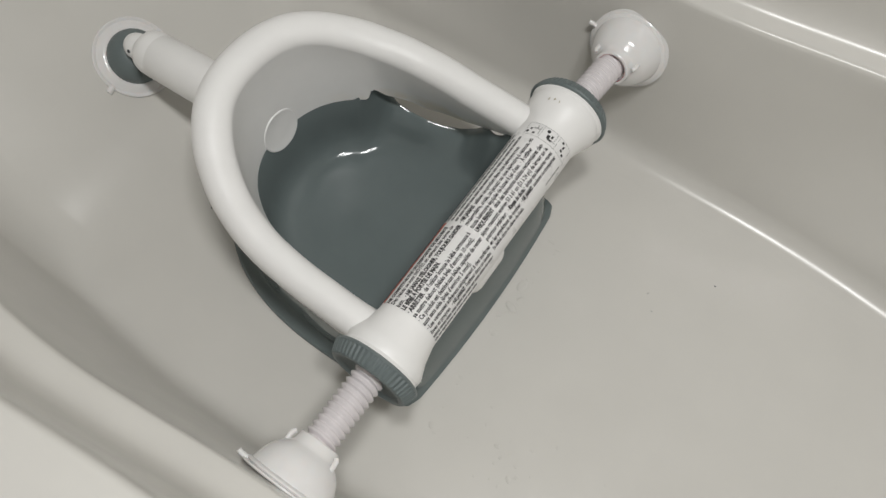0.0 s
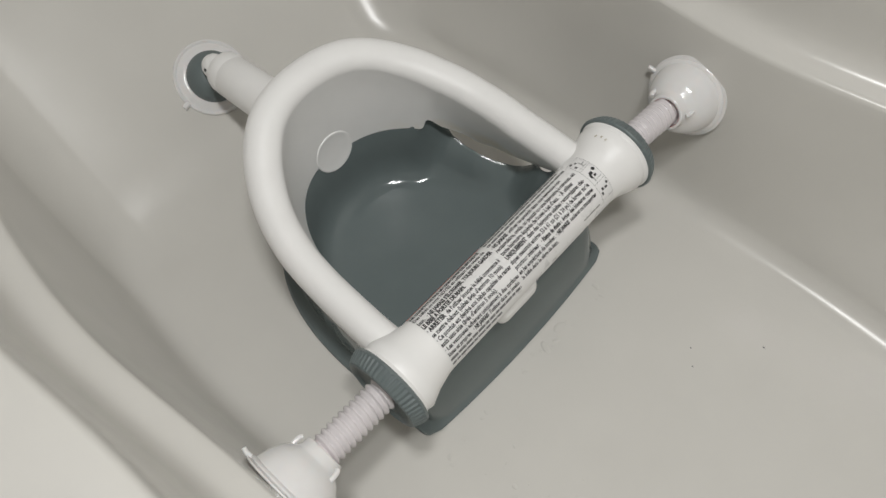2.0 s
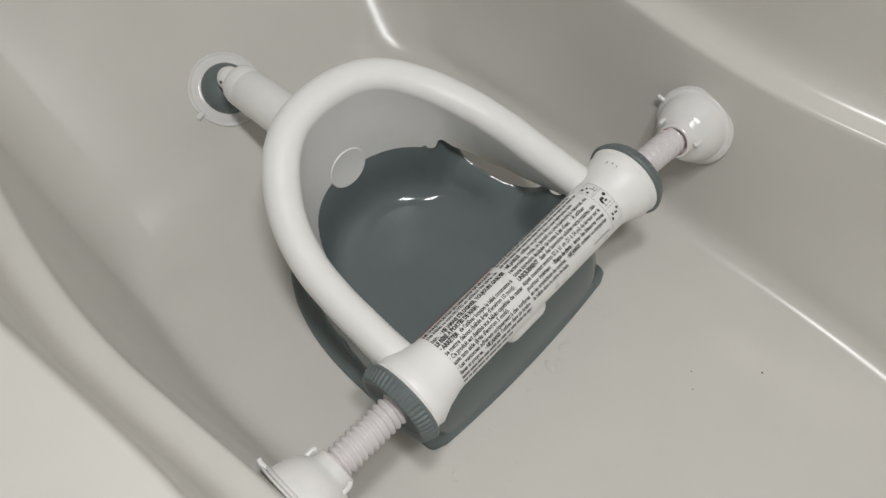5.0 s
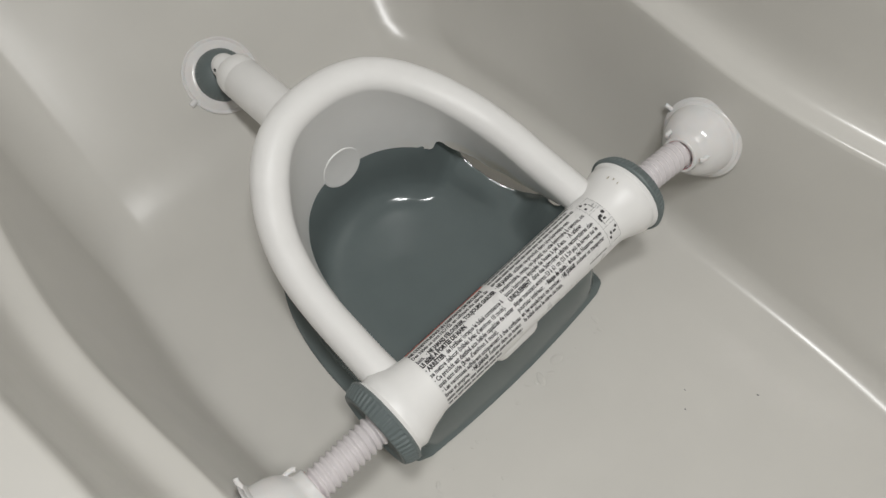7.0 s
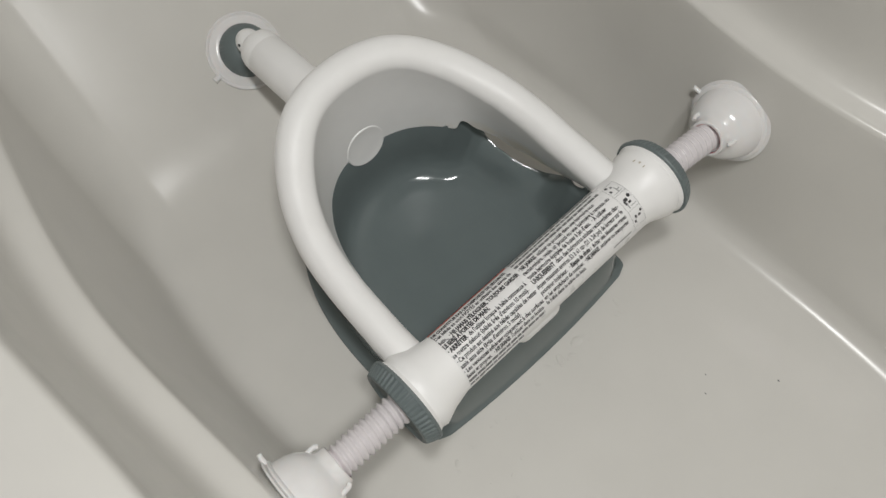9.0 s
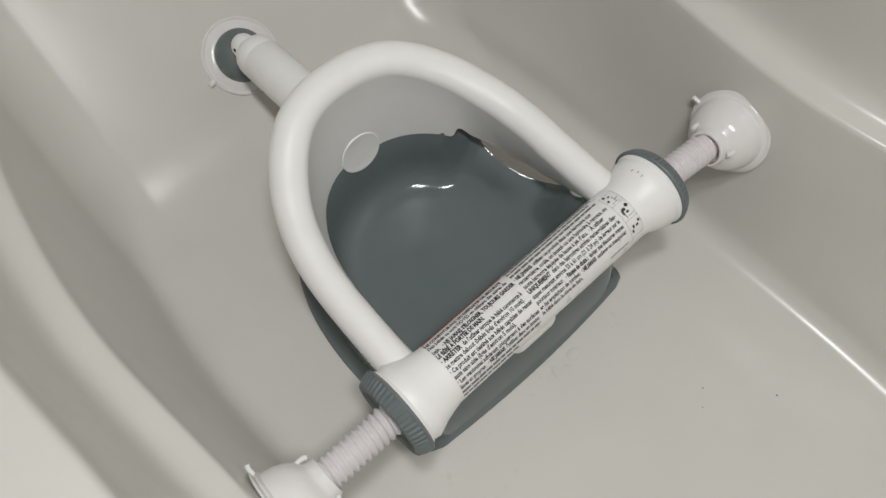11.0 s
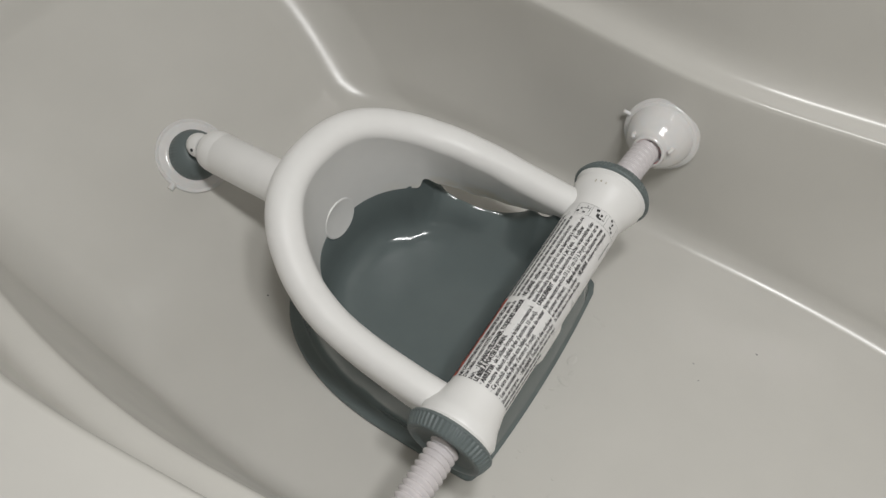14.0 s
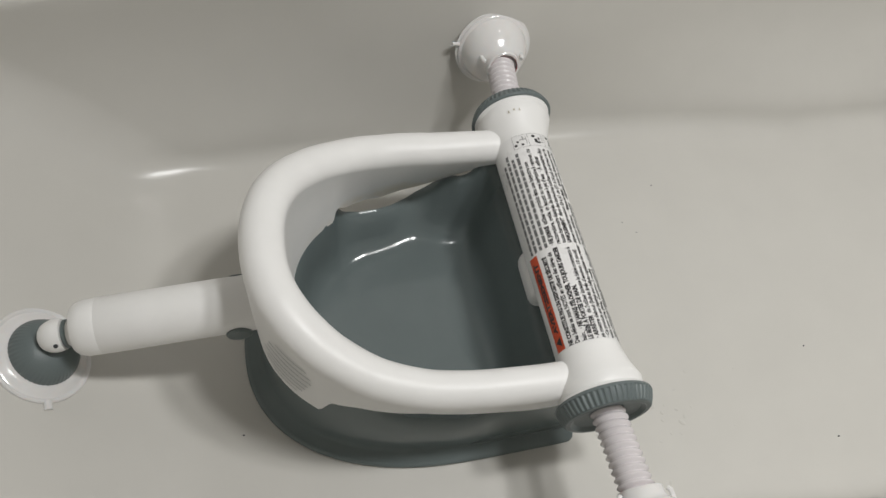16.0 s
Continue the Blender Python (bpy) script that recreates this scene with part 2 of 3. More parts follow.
# Pendant fittings added round the unseen bulbs; their form is assumed.
for spot in LAMPS:
    fixture = thing("assumed_pendant", "unseen white pendant fitting on a thin cord, added to hold a bulb", "pendant light", "", "pendant lights")
    part("plate", turned([(0, 0.055), (0.012, 0.055), (0.020, 0.050), (0.024, 0.03)], (spot[0], spot[1], 2.3), (0, 0, -1), 32, (True, True)), PAINT, fixture)
    part("cord", rod([(spot[0], spot[1], 2.28), (spot[0], spot[1], 1.9), (spot[0], spot[1], spot[2] + 0.09)], 0.003, 8), PAINT, fixture)
    part("socket", turned([(0, 0.022), (0.05, 0.022), (0.064, 0.012)], (spot[0], spot[1], spot[2] + 0.035), (0, 0, 1), 24, (True, True)), PAINT, fixture)


# ---- bath seat ----
BAR = Vector((-0.0145, 0.006, 0.1360))       # the middle of the front bar's axis
R_BAR = 0.0268
SEAT_Y = 0.0                               # the middle of arch and shell across the tub
seat = thing("bath_seat", "white and blue-grey plastic baby bath seat standing in the tub", "bath seat")


def dee(w, back, front, n=130, p=2.4, xc=-0.10, tuck=0.96, bulge=0.0, full=False):
    """A D in plan from the front end at +y round the back to the front end at -y; full: closed by the front edge."""
    side, turn = 32, n
    pts = []
    for i in range(side):
        k = i / side
        pts.append((front + (xc - front) * k, w * (tuck + (1 - tuck) * math.sin(k * math.pi / 2))))
    for i in range(turn + 1):
        a = math.pi * i / turn
        c, s = math.cos(a), math.sin(a)
        pts.append((xc - (xc - back) * abs(s) ** (2 / p), math.copysign(w * abs(c) ** (2 / p), c) if abs(c) > 1e-9 else 0.0))
    pts += [(x, -y) for x, y in reversed(pts[:side])]
    if full:
        m = 18
        y0 = pts[0][1]
        for i in range(1, m):
            k = -1 + 2 * i / m
            pts.append((front + bulge * (1 - k * k), y0 * k))
        # round the two front corners
        c = 0.011
        for i, (x, y) in enumerate(pts):
            over = abs(y) - (y0 - c)
            if x > front - c and over > 0:
                u, v = (x - (front - c)) / c, over / c
                d = max(abs(u), abs(v), 1e-6) / max(math.hypot(u, v), 1e-6)
                pts[i] = (front - c + u * d * c, math.copysign(y0 - c + over * d, y))
    return [(x, y + SEAT_Y) for x, y in pts]


def bar_point(y, r, phi):
    """On the bar's round: phi degrees from the top towards the seat's back."""
    a = radians(phi)
    return Vector((BAR.x - r * math.sin(a), BAR.y + 0.004 + y, BAR.z + r * math.cos(a)))


def build_bar():
    prof = [(-0.1455, 0.0366), (-0.1435, 0.0374), (-0.140, 0.0345), (-0.134, 0.0356), (-0.128, 0.0333), (-0.121, 0.0306), (-0.1155, 0.0285), (-0.110, 0.0273), (-0.104, R_BAR)]
    prof = [(d - 0.004 if d < -0.12 else d, r) for d, r in prof] + [(-d, r) for d, r in reversed(prof)]
    bar = part("crossbar", turned(prof, BAR, (0, 1, 0), 64, (True, True)), WHITE, seat, "white tubular front bar with flared ends")
    for s in (-1, 1):
        bm = bmesh.new()
        way, a, b = axes((0, s, 0))
        seg, rings = 208, []
        shift = 0.0085 if s < 0 else 0.004
        for d, r, tooth in ((0.139, 0.034, 0), (0.139, 0.0382, 0), (0.140, 0.0392, 0), (0.1425, 0.0397, 0), (0.1435, 0.0395, 1), (0.150, 0.0380, 1), (0.156, 0.0358, 1), (0.1572, 0.0344, 0), (0.1575, 0.031, 0), (0.154, 0.0275, 0), (0.152, 0.012, 0)):
            d = 0.139 + (d - 0.139) * (0.79 if s < 0 else 0.64) + shift
            ring = []
            for i in range(seg):
                t = 2 * math.pi * i / seg
                q = r - (0.0008 if tooth and i % 4 in (0, 1) else 0)
                ring.append(BAR + way * d + (a * math.cos(t) + b * math.sin(t)) * q)
            rings.append(ring)
        skin(bm, rings)
        part("locking_ring", bm, RING_GREY, seat, "ribbed grey locking ring", 25)
    return bar


bar = build_bar()


def screw(s, start, end):
    """A threaded rod: rounded ridges along a gentle helix."""
    start, end = Vector(start), Vector(end)
    way, a, b = axes(end - start)
    length, pitch, seg, per = (end - start).length, 0.0060, 28, 8
    bm, rings = bmesh.new(), []
    steps = int(length / pitch * per)
    for i in range(steps + 1):
        d = length * i / steps
        ring = []
        for k in range(seg):
            t = 2 * math.pi * k / seg
            wave = 0.5 + 0.5 * math.cos(2 * math.pi * (d / pitch - k / seg))
            ring.append(start + way * d + (a * math.cos(t) + b * math.sin(t)) * (0.0117 + 0.0026 * wave ** 0.8))
        rings.append(ring)
    skin(bm, rings, True, True, True)
    part("threaded_rod", bm, SCREW_WHITE, seat, "white threaded adjusting rod")


def front_cup(middle, normal, tab, lugs):
    """A bell-shaped suction cup, its mouth at middle, opening against the tub's wall."""
    way = Vector(normal).normalized()      # from the wall to the rod
    prof = [(0.0, 0.0380), (0.0008, 0.0392), (0.0020, 0.0392), (0.0028, 0.0355), (0.0034, 0.0366), (0.0045, 0.0368), (0.0056, 0.0358), (0.0062, 0.0338), (0.010, 0.0330), (0.017, 0.0310), (0.024, 0.0275), (0.0295, 0.0230), (0.0325, 0.0197), (0.0345, 0.0183), (0.037, 0.0177), (0.0415, 0.0172), (0.0423, 0.0164), (0.0423, 0.0146), (0.036, 0.0144)]
    prof = [(d, r * 1.04 if r > 0.02 else r) for d, r in prof]
    cup = part("suction_cup", turned(prof, middle, way, 64, (True, True)), GLOSSY_WHITE, seat, "glossy white bell-shaped suction cup")
    _, a, b = axes(way)
    out = Vector(tab) - way * Vector(tab).dot(way)
    out.normalize()
    tip = Vector(middle) + way * 0.003
    part("pull_tab", rod([tip + out * 0.036, tip + out * 0.0430, tip + out * 0.0465 + way * 0.001], 0.0022, 10), GLOSSY_WHITE, cup)
    part("seal_ring", turned([(0.0400, 0.0149), (0.0421, 0.0148), (0.0421, 0.0143), (0.0400, 0.0143)], middle, way, 40), RED, cup, "thin red seal ring")
    for off in lugs:
        t = radians(off)
        o = a * math.cos(t) + b * math.sin(t)
        p = Vector(middle) + way * 0.033 + o * 0.021
        part("release_lug", rod([p - way * 0.005 + o * 0.001, p + o * 0.0012, p + way * 0.004 + o * 0.0008, p + way * 0.006 - o * 0.001], 0.0021, 8), GLOSSY_WHITE, cup)
    return cup


FAR_CUP, NEAR_CUP = Vector((-0.0062, 0.2565, 0.1280)), Vector((-0.012, -0.258, 0.141))
screw(1, BAR + Vector((0, 0.146, 0)), (-0.0078, 0.2265, 0.1375))
screw(-1, BAR + Vector((0, -0.146, 0)), (-0.013, -0.226, 0.1425))
front_cup(FAR_CUP, (0, -1, 0.28), (-1, 0, 0.22), (20, 160))
front_cup(NEAR_CUP, (0, 1, 0.06), (-1, 0, 0.5), (20, 160, 265))


# arch rail: height of its axis and its radius by the distance from the front
ARCH_Z = ((-0.270, 0.192), (-0.254, 0.187), (-0.222, 0.170), (-0.19, 0.157), (-0.15, 0.147), (-0.10, 0.140), (-0.04, 0.136), (0.0, 0.135))
ARCH_R = ((-0.268, 0.0162), (-0.21, 0.0160), (-0.12, 0.0155), (-0.04, 0.0155), (-0.028, 0.0165), (-0.018, 0.0195), (-0.008, 0.024))


def build_arch():
    line = dee(0.121, -0.2655, -0.016, tuck=0.99, p=2.25, xc=-0.11)
    line = [(x, y + (0.004 * lerp(x, ((-0.265, 0.6), (-0.22, 1.0), (-0.13, 0.7), (-0.06, 0.0))) * min(1.0, -y / 0.06) if y < 0 else 0.0)) for x, y in line]
    bm, rings, seg = bmesh.new(), [], 28
    for i, (x, y) in enumerate(line):
        x0, y0 = line[max(i - 1, 0)]
        x1, y1 = line[min(i + 1, len(line) - 1)]
        out = Vector((y1 - y0, -(x1 - x0), 0)).normalized()
        if out.dot(Vector((x + 0.1, y - SEAT_Y, 0))) < 0:
            out = -out
        z, r = lerp(x, ARCH_Z), lerp(x, ARCH_R)
        low_in = lerp(x, ((-0.265, 0.100), (-0.21, 0.101), (-0.14, 0.101), (-0.08, 0.104), (-0.03, 0.115)))
        low_out = lerp(x, ((-0.232, 0.083), (-0.227, 0.082), (-0.219, 0.110), (-0.20, 0.122), (-0.155, 0.129), (-0.11, 0.119), (-0.068, 0.111), (-0.045, 0.110), (-0.025, 0.118)))
        inset = lerp(x, ((-0.265, 0.022), (-0.21, 0.022), (-0.14, 0.023), (-0.115, 0.017), (-0.08, 0.006), (-0.02, 0.004)))
        if y > 0:      # the skirt reaches further down beside the shell's cut-out
            low_in = lerp(x, ((-0.265, 0.096), (-0.2085, 0.096), (-0.2055, 0.100), (-0.2035, 0.110), (-0.198, 0.106), (-0.19, 0.096), (-0.15, 0.082), (-0.11, 0.088), (-0.08, 0.098), (-0.062, 0.105), (-0.03, 0.113)))
            inset = lerp(x, ((-0.265, 0.022), (-0.21, 0.021), (-0.19, 0.013), (-0.165, 0.007), (-0.13, 0.004), (-0.08, 0.003), (-0.02, 0.004)))
        fuller = lerp(x, ((-0.20, 1.20), (-0.10, 1.10), (-0.04, 1.0)) if y > 0 else ((-0.24, 1.18), (-0.19, 1.06), (-0.12, 1.0)))
        mid = Vector((x, y, 0))
        ring = [mid + out * (r * math.cos(a) * (1.0 if math.cos(a) > 0 else fuller)) + Vector((0, 0, z + r * math.sin(a))) for a in [radians(-12 + 205 * k / (seg - 1)) for k in range(seg)]]
        ring += [mid - out * (r * fuller * 0.70 + inset * 0.30) + Vector((0, 0, z * 0.55 + low_in * 0.45)), mid - out * (r * 0.2 + inset * 0.8) + Vector((0, 0, z * 0.18 + low_in * 0.82)), mid - out * inset + Vector((0, 0, low_in))]
        ring += [mid - out * (inset - 0.003) + Vector((0, 0, low_in - 0.001)), mid + Vector((0, 0, (low_in + low_out) / 2 + 0.004)), mid + out * (r * 0.55) + Vector((0, 0, low_out - 0.001)), mid + out * (r * 0.75) + Vector((0, 0, low_out)), mid + out * (r * 0.9) + Vector((0, 0, z * 0.5 + low_out * 0.5))]
        rings.append(ring)
    skin(bm, rings, True, True, True)
    rail = part("arch_rail", bm, RAIL_WHITE, seat, "white curved back rail with skirt", 55)
    # grey strips outside the skirt: shading of unreadable embossed text put into colour
    for k, (u, first, last) in enumerate(((0.16, -0.250, -0.231), (0.27, -0.254, -0.229), (0.38, -0.256, -0.229), (0.50, -0.258, -0.232), (0.61, -0.257, -0.234), (0.72, -0.259, -0.236), (0.83, -0.256, -0.240))):
        bm, rows = bmesh.new(), []
        for i in range(1, len(line) - 1):
            (x0, y0), (x, y), (x1, y1) = line[i - 1], line[i], line[i + 1]
            if y > -0.02 or not first <= x <= last:
                continue
            out = Vector((y1 - y0, -(x1 - x0), 0)).normalized()
            out = -out if out.dot(Vector((x + 0.1, y, 0))) < 0 else out
            z, r = lerp(x, ARCH_Z), lerp(x, ARCH_R)
            top, low = z - 0.2 * r, 0.083
            row = []
            for h in (u, u + 0.028):
                off = 0.978 - 0.078 * h / 0.5 if h < 0.5 else 0.90 - 0.15 * (h - 0.5) / 0.5
                row.append(Vector((x, y, top + (low - top) * h)) + out * (r * off + 0.0005))
            rows.append(row)
        if len(rows) > 1:
            skin(bm, rows, False)
            part("emboss_shade_line", bm, EMBOSS_SHADE, rail)


build_arch()


def build_bowl():
    """The grey seat shell: flange on the floor, sloped outer wall, shaped rim, inner wall and seat."""
    rim = (
        (-0.27, 0.102), (-0.228, 0.103), (-0.214, 0.104), (-0.2090, 0.105), (-0.2060, 0.107), (-0.2040, 0.113), (-0.2000, 0.113), (-0.1965, 0.100), (-0.192, 0.080), (-0.185, 0.068),
        (-0.17, 0.062), (-0.15, 0.061), (-0.13, 0.056), (-0.115, 0.054), (-0.105, 0.061), (-0.095, 0.075), (-0.085, 0.092), (-0.075, 0.100), (-0.0635, 0.104),
        (-0.058, 0.110), (-0.050, 0.128), (-0.044, 0.120), (-0.02, 0.116), (0.03, 0.116))
    near_rim = ((-0.27, 0.102), (-0.222, 0.103), (-0.205, 0.098), (-0.19, 0.086), (-0.175, 0.076), (-0.155, 0.070), (-0.13, 0.069), (-0.11, 0.074), (-0.095, 0.085), (-0.08, 0.098), (-0.065, 0.108), (-0.05, 0.114), (0.03, 0.116))
    # how far the low sides flare outwards
    flare = ((-0.206, 0.0), (-0.192, 0.020), (-0.17, 0.016), (-0.15, 0.014), (-0.13, 0.019), (-0.11, 0.022), (-0.095, 0.014), (-0.07, 0.0), (0.0, 0.0))
    near_flare = ((-0.215, 0.0), (-0.19, 0.006), (-0.16, 0.010), (-0.12, 0.010), (-0.09, 0.005), (-0.06, 0.0))
    open_front = len(dee(0.1, -0.2, 0.0))

    def front_low(yy):
        return lerp(yy, ((0.0, 0.100), (0.018, 0.099), (0.028, 0.097), (0.038, 0.095), (0.05, 0.094), (0.075, 0.094), (0.092, 0.096), (0.104, 0.100), (0.112, 0.108), (0.14, 0.116)))

    def height(x, y, i):
        if i >= open_front:
            return front_low(abs(y - SEAT_Y))
        return lerp(x, rim if y > 0 else near_rim)

    def ring(w, back, front, bulge, z, wing=None, p=2.3, follow=0.0):
        """wing: half width in front of the armrest dip; follow: how far the ring follows the rim's height."""
        out = []
        for i, (x, y) in enumerate(dee(w, back, front, bulge=bulge, p=p, full=True, tuck=0.985)):
            if wing:
                y = SEAT_Y + (y - SEAT_Y) * lerp(x, ((-0.135, 1.0), (-0.100, 0.2 + 0.8 * wing / w), (-0.085, wing / w)))
            if follow and i < open_front:
                y += math.copysign(follow * lerp(x, flare if y > 0 else near_flare), y)
            out.append(Vector((x, y, z * (1 - follow) + follow * height(x, y, i))))
        return out

    rings = [
        ring(0.128, -0.286, -0.003, 0.007, 0.0005), ring(0.1345, -0.293, 0.0, 0.007, 0.0005), ring(0.1352, -0.2942, 0.002, 0.007, 0.0025), ring(0.1345, -0.293, 0.001, 0.007, 0.0050), ring(0.1322, -0.290, 0.0, 0.007, 0.0062),
        ring(0.1235, -0.281, -0.0005, 0.007, 0.0080), ring(0.1222, -0.279, -0.001, 0.0065, 0.0100), ring(0.1212, -0.2775, -0.001, 0.006, 0.016, 0.1240),
        ring(0.1160, -0.268, -0.009, 0.005, 0.02, 0.1230, follow=0.42), ring(0.1105, -0.260, -0.018, 0.007, 0.02, 0.1195, follow=0.75), ring(0.1040, -0.252, -0.027, 0.004, 0.0, 0.1165, 2.5, 0.975),
        ring(0.1025, -0.2490, -0.030, 0.003, 0.0, 0.1150, 2.5, 1.0), ring(0.1000, -0.2455, -0.035, 0.001, 0.0, 0.1130, 2.5, 0.985),
        ring(0.0975, -0.2420, -0.039, 0.001, 0.026, 0.1100, 2.5, 0.86), ring(0.0950, -0.2390, -0.043, -0.002, 0.026, 0.1050, 2.5, 0.64), ring(0.0945, -0.2375, -0.047, -0.005, 0.026, 0.1010, 2.5, 0.42),
        ring(0.0930, -0.2345, -0.051, -0.008, 0.027, 0.0980, 2.5, 0.23), ring(0.0900, -0.2300, -0.056, -0.010, 0.027, 0.0940, 2.5, 0.12), ring(0.0850, -0.2235, -0.060, -0.012, 0.027, 0.0880, 2.5, 0.05), ring(0.0780, -0.2150, -0.068, -0.012, 0.0265, 0.0800, 2.5, 0.016),
        ring(0.062, -0.197, -0.076, -0.012, 0.0262), ring(0.045, -0.175, -0.088, -0.01, 0.0260), ring(0.02, -0.14, -0.098, 0.0, 0.0260),
    ]
    bm = bmesh.new()
    skin(bm, rings, True, False, True)
    part("seat_shell", bm, GREY, seat, "glossy blue-grey seat shell", 55)


build_bowl()


def build_back():
    # round snap button on the inside of the back
    way = Vector((1, 0, 0.12)).normalized()
    part("snap_button", turned([(-0.006, 0.0232), (-0.0014, 0.0232), (-0.0005, 0.0226), (-0.0002, 0.0213), (-0.0005, 0.0204), (-0.0005, 0.008)], (-0.2408, SEAT_Y + 0.001, 0.1035), way, 48, (True, True)), WHITE, seat, "round white snap button")
    # rear arm
    start, end = Vector((-0.262, 0.001, 0.112)), Vector((-0.418, 0.001, 0.103))
    prof = [(0.0, 0.0240), (0.10, 0.0238), (0.1385, 0.0236), (0.1391, 0.0233), (0.1397, 0.0236), (0.150, 0.0232), (0.156, 0.0217), (0.1595, 0.0185), (0.160, 0.010)]
    arm = part("rear_arm", turned(prof, start, end - start, 48, (True, True)), WHITE, seat, "white cylindrical rear support arm")
    way = (end - start).normalized()
    part("lock_tab", turned([(0, 0.0112), (0.0075, 0.0108), (0.0088, 0.0095), (0.0092, 0.006)], Vector((-0.2915, -0.0160, 0.1030)), (0, -1, -0.10), 24, (True, True)), RING_GREY, arm, "oval grey lock tab")
    # ball joint and rear cup
    cup_mid, cup_way = Vector((-0.4585, 0.001, 0.0642)), Vector((0.655, -0.02, 0.756)).normalized()
    prof = [(0.0, 0.0420), (0.0008, 0.0432), (0.0028, 0.0432), (0.0038, 0.0422), (0.0034, 0.0404), (0.0022, 0.0393), (0.0030, 0.0370), (0.0060, 0.0335), (0.0066, 0.030), (0.0060, 0.027)]
    cup = part("rear_suction_cup", turned(prof, cup_mid, cup_way, 64, (True, True)), GLOSSY_WHITE, seat, "round white rear suction cup")
    dome = [(0.005, 0.0290), (0.0070, 0.0296), (0.0100, 0.0292), (0.0140, 0.0277), (0.0185, 0.0245), (0.0225, 0.0200), (0.0250, 0.0155), (0.0258, 0.0130), (0.0250, 0.010)]
    bm, rings = bmesh.new(), []
    _, a, b = axes(cup_way)
    for d, r in dome:
        depth = 0.0004 if 0.006 < d < 0.016 else 0.0
        rings.append([cup_mid + cup_way * d + (a * math.cos(2 * math.pi * k / 192) + b * math.sin(2 * math.pi * k / 192)) * (r - depth * (k % 4 < 2)) for k in range(192)])
    skin(bm, rings, True, True, True)
    part("swivel_dome", bm, RING_GREY, cup, "ribbed blue-grey swivel dome", 25)
    neck = part("ball_neck", turned([(-0.0140, 0.004), (-0.0125, 0.0075), (-0.0100, 0.0105), (-0.006, 0.0128), (-0.002, 0.0138), (0.002, 0.0138), (0.006, 0.0128), (0.0066, 0.0105), (0.018, 0.0100)], (-0.4370, 0.001, 0.0965), (1, 0, 0.12), 40, (True, True)), WHITE, seat, "white ball joint neck")
    # this ring's grey stands in for the shaded recess between ball and arm
    part("neck_recess_ring", turned([(0.0068, 0.0108), (0.0076, 0.0120), (0.0095, 0.0120), (0.0105, 0.0108)], (-0.4370, 0.001, 0.0965), (1, 0, 0.12), 32, (True, True)), RING_GREY, neck, "grey ring standing in for the shaded recess at the neck")
    # a dark raised disc paints the shade of the neck's small hole
    for off in (-1.15,):
        o = Vector((0, math.sin(off), math.cos(off)))
        part("slot", turned([(0, 0.0020), (0.0010, 0.0018), (0.0012, 0.0008)], Vector((-0.4355, 0.001, 0.0967)) + o * 0.0131, o, 16, (True, True)), DARK, neck, "dark disc painted as the shade inside a slot")
    part("lock_tab", turned([(0, 0.0085), (0.0030, 0.0080), (0.0036, 0.005)], Vector((-0.2880, 0.0205, 0.1175)), (0, 1, 0.35), 24, (True, True)), RING_GREY, arm, "oval grey lock tab")
    out = (Vector((-0.453, -0.044, 0.059)) - cup_mid)
    out = (out - cup_way * out.dot(cup_way)).normalized()
    p = cup_mid + cup_way * 0.002
    part("pull_tab", rod([p + out * 0.041, p + out * 0.0470, p + out * 0.0490], 0.0036, 12), GLOSSY_WHITE, cup)


build_back()


def build_pommel():
    bm = bmesh.new()
    rings = []
    for z, hy, x0, x1 in ((0.010, 0.034, -0.03, -0.003), (0.05, 0.030, -0.028, -0.009), (0.08, 0.026, -0.03, -0.014), (0.100, 0.024, -0.03, -0.014), (0.112, 0.023, -0.03, -0.012)):
        ring = []
        for i in range(32):
            a = 2 * math.pi * i / 32
            c, s = math.cos(a), math.sin(a)
            ring.append(((x0 + x1) / 2 + (x1 - x0) / 2 * math.copysign(abs(c) ** 0.5, c), -0.008 + hy * math.copysign(abs(s) ** 0.5, s), z))
        rings.append(ring)
    skin(bm, rings, True, True, True)
    part("crotch_post", bm, GREY, seat, "grey centre post under the bar")
    bm = bmesh.new()
    block(bm, (-0.041, -0.038, 0.099), (0.0110, 0.013, 0.124), 0.009)
    part("bar_clip", bm, WHITE, seat, "white clip below the bar")


build_pommel()


# ---- printed label ----
def wrap(mesh_or_bm, y0, y1, phi, height, lift):
    """Bends flat letters (x along the bar, y up) round the bar."""
    xs = [v.co.x for v in mesh_or_bm.verts]
    lo, wide = min(xs), max(max(xs) - min(xs), 1e-6)
    for v in mesh_or_bm.verts:
        u, h = (v.co.x - lo) / wide, v.co.y
        v.co = bar_point(y0 + (y1 - y0) * u, R_BAR + lift, phi + math.degrees(h * height / R_BAR))


def letters(text, y0, y1, phi, height, mat, parent, bold=False):
    data = bpy.data.curves.new("print", "FONT")
    data.body, data.size, data.resolution_u = text, 1.0, 2
    data.offset = 0.056 if bold else 0.032
    ob = new("print", data)
    flat = bpy.data.meshes.new_from_object(ob.evaluated_get(bpy.context.evaluated_depsgraph_get()))
    bpy.data.objects.remove(ob)
    bm = bmesh.new()
    bm.from_mesh(flat)
    bmesh.ops.triangulate(bm, faces=bm.faces)
    wrap(bm, y0, y1, phi, height, 0.0005)
    data = bpy.data.meshes.new("text_line")
    bm.to_mesh(data)
    bm.free()
    data.materials.append(mat)
    made = new("text_line", data)
    made.parent = parent
    return made


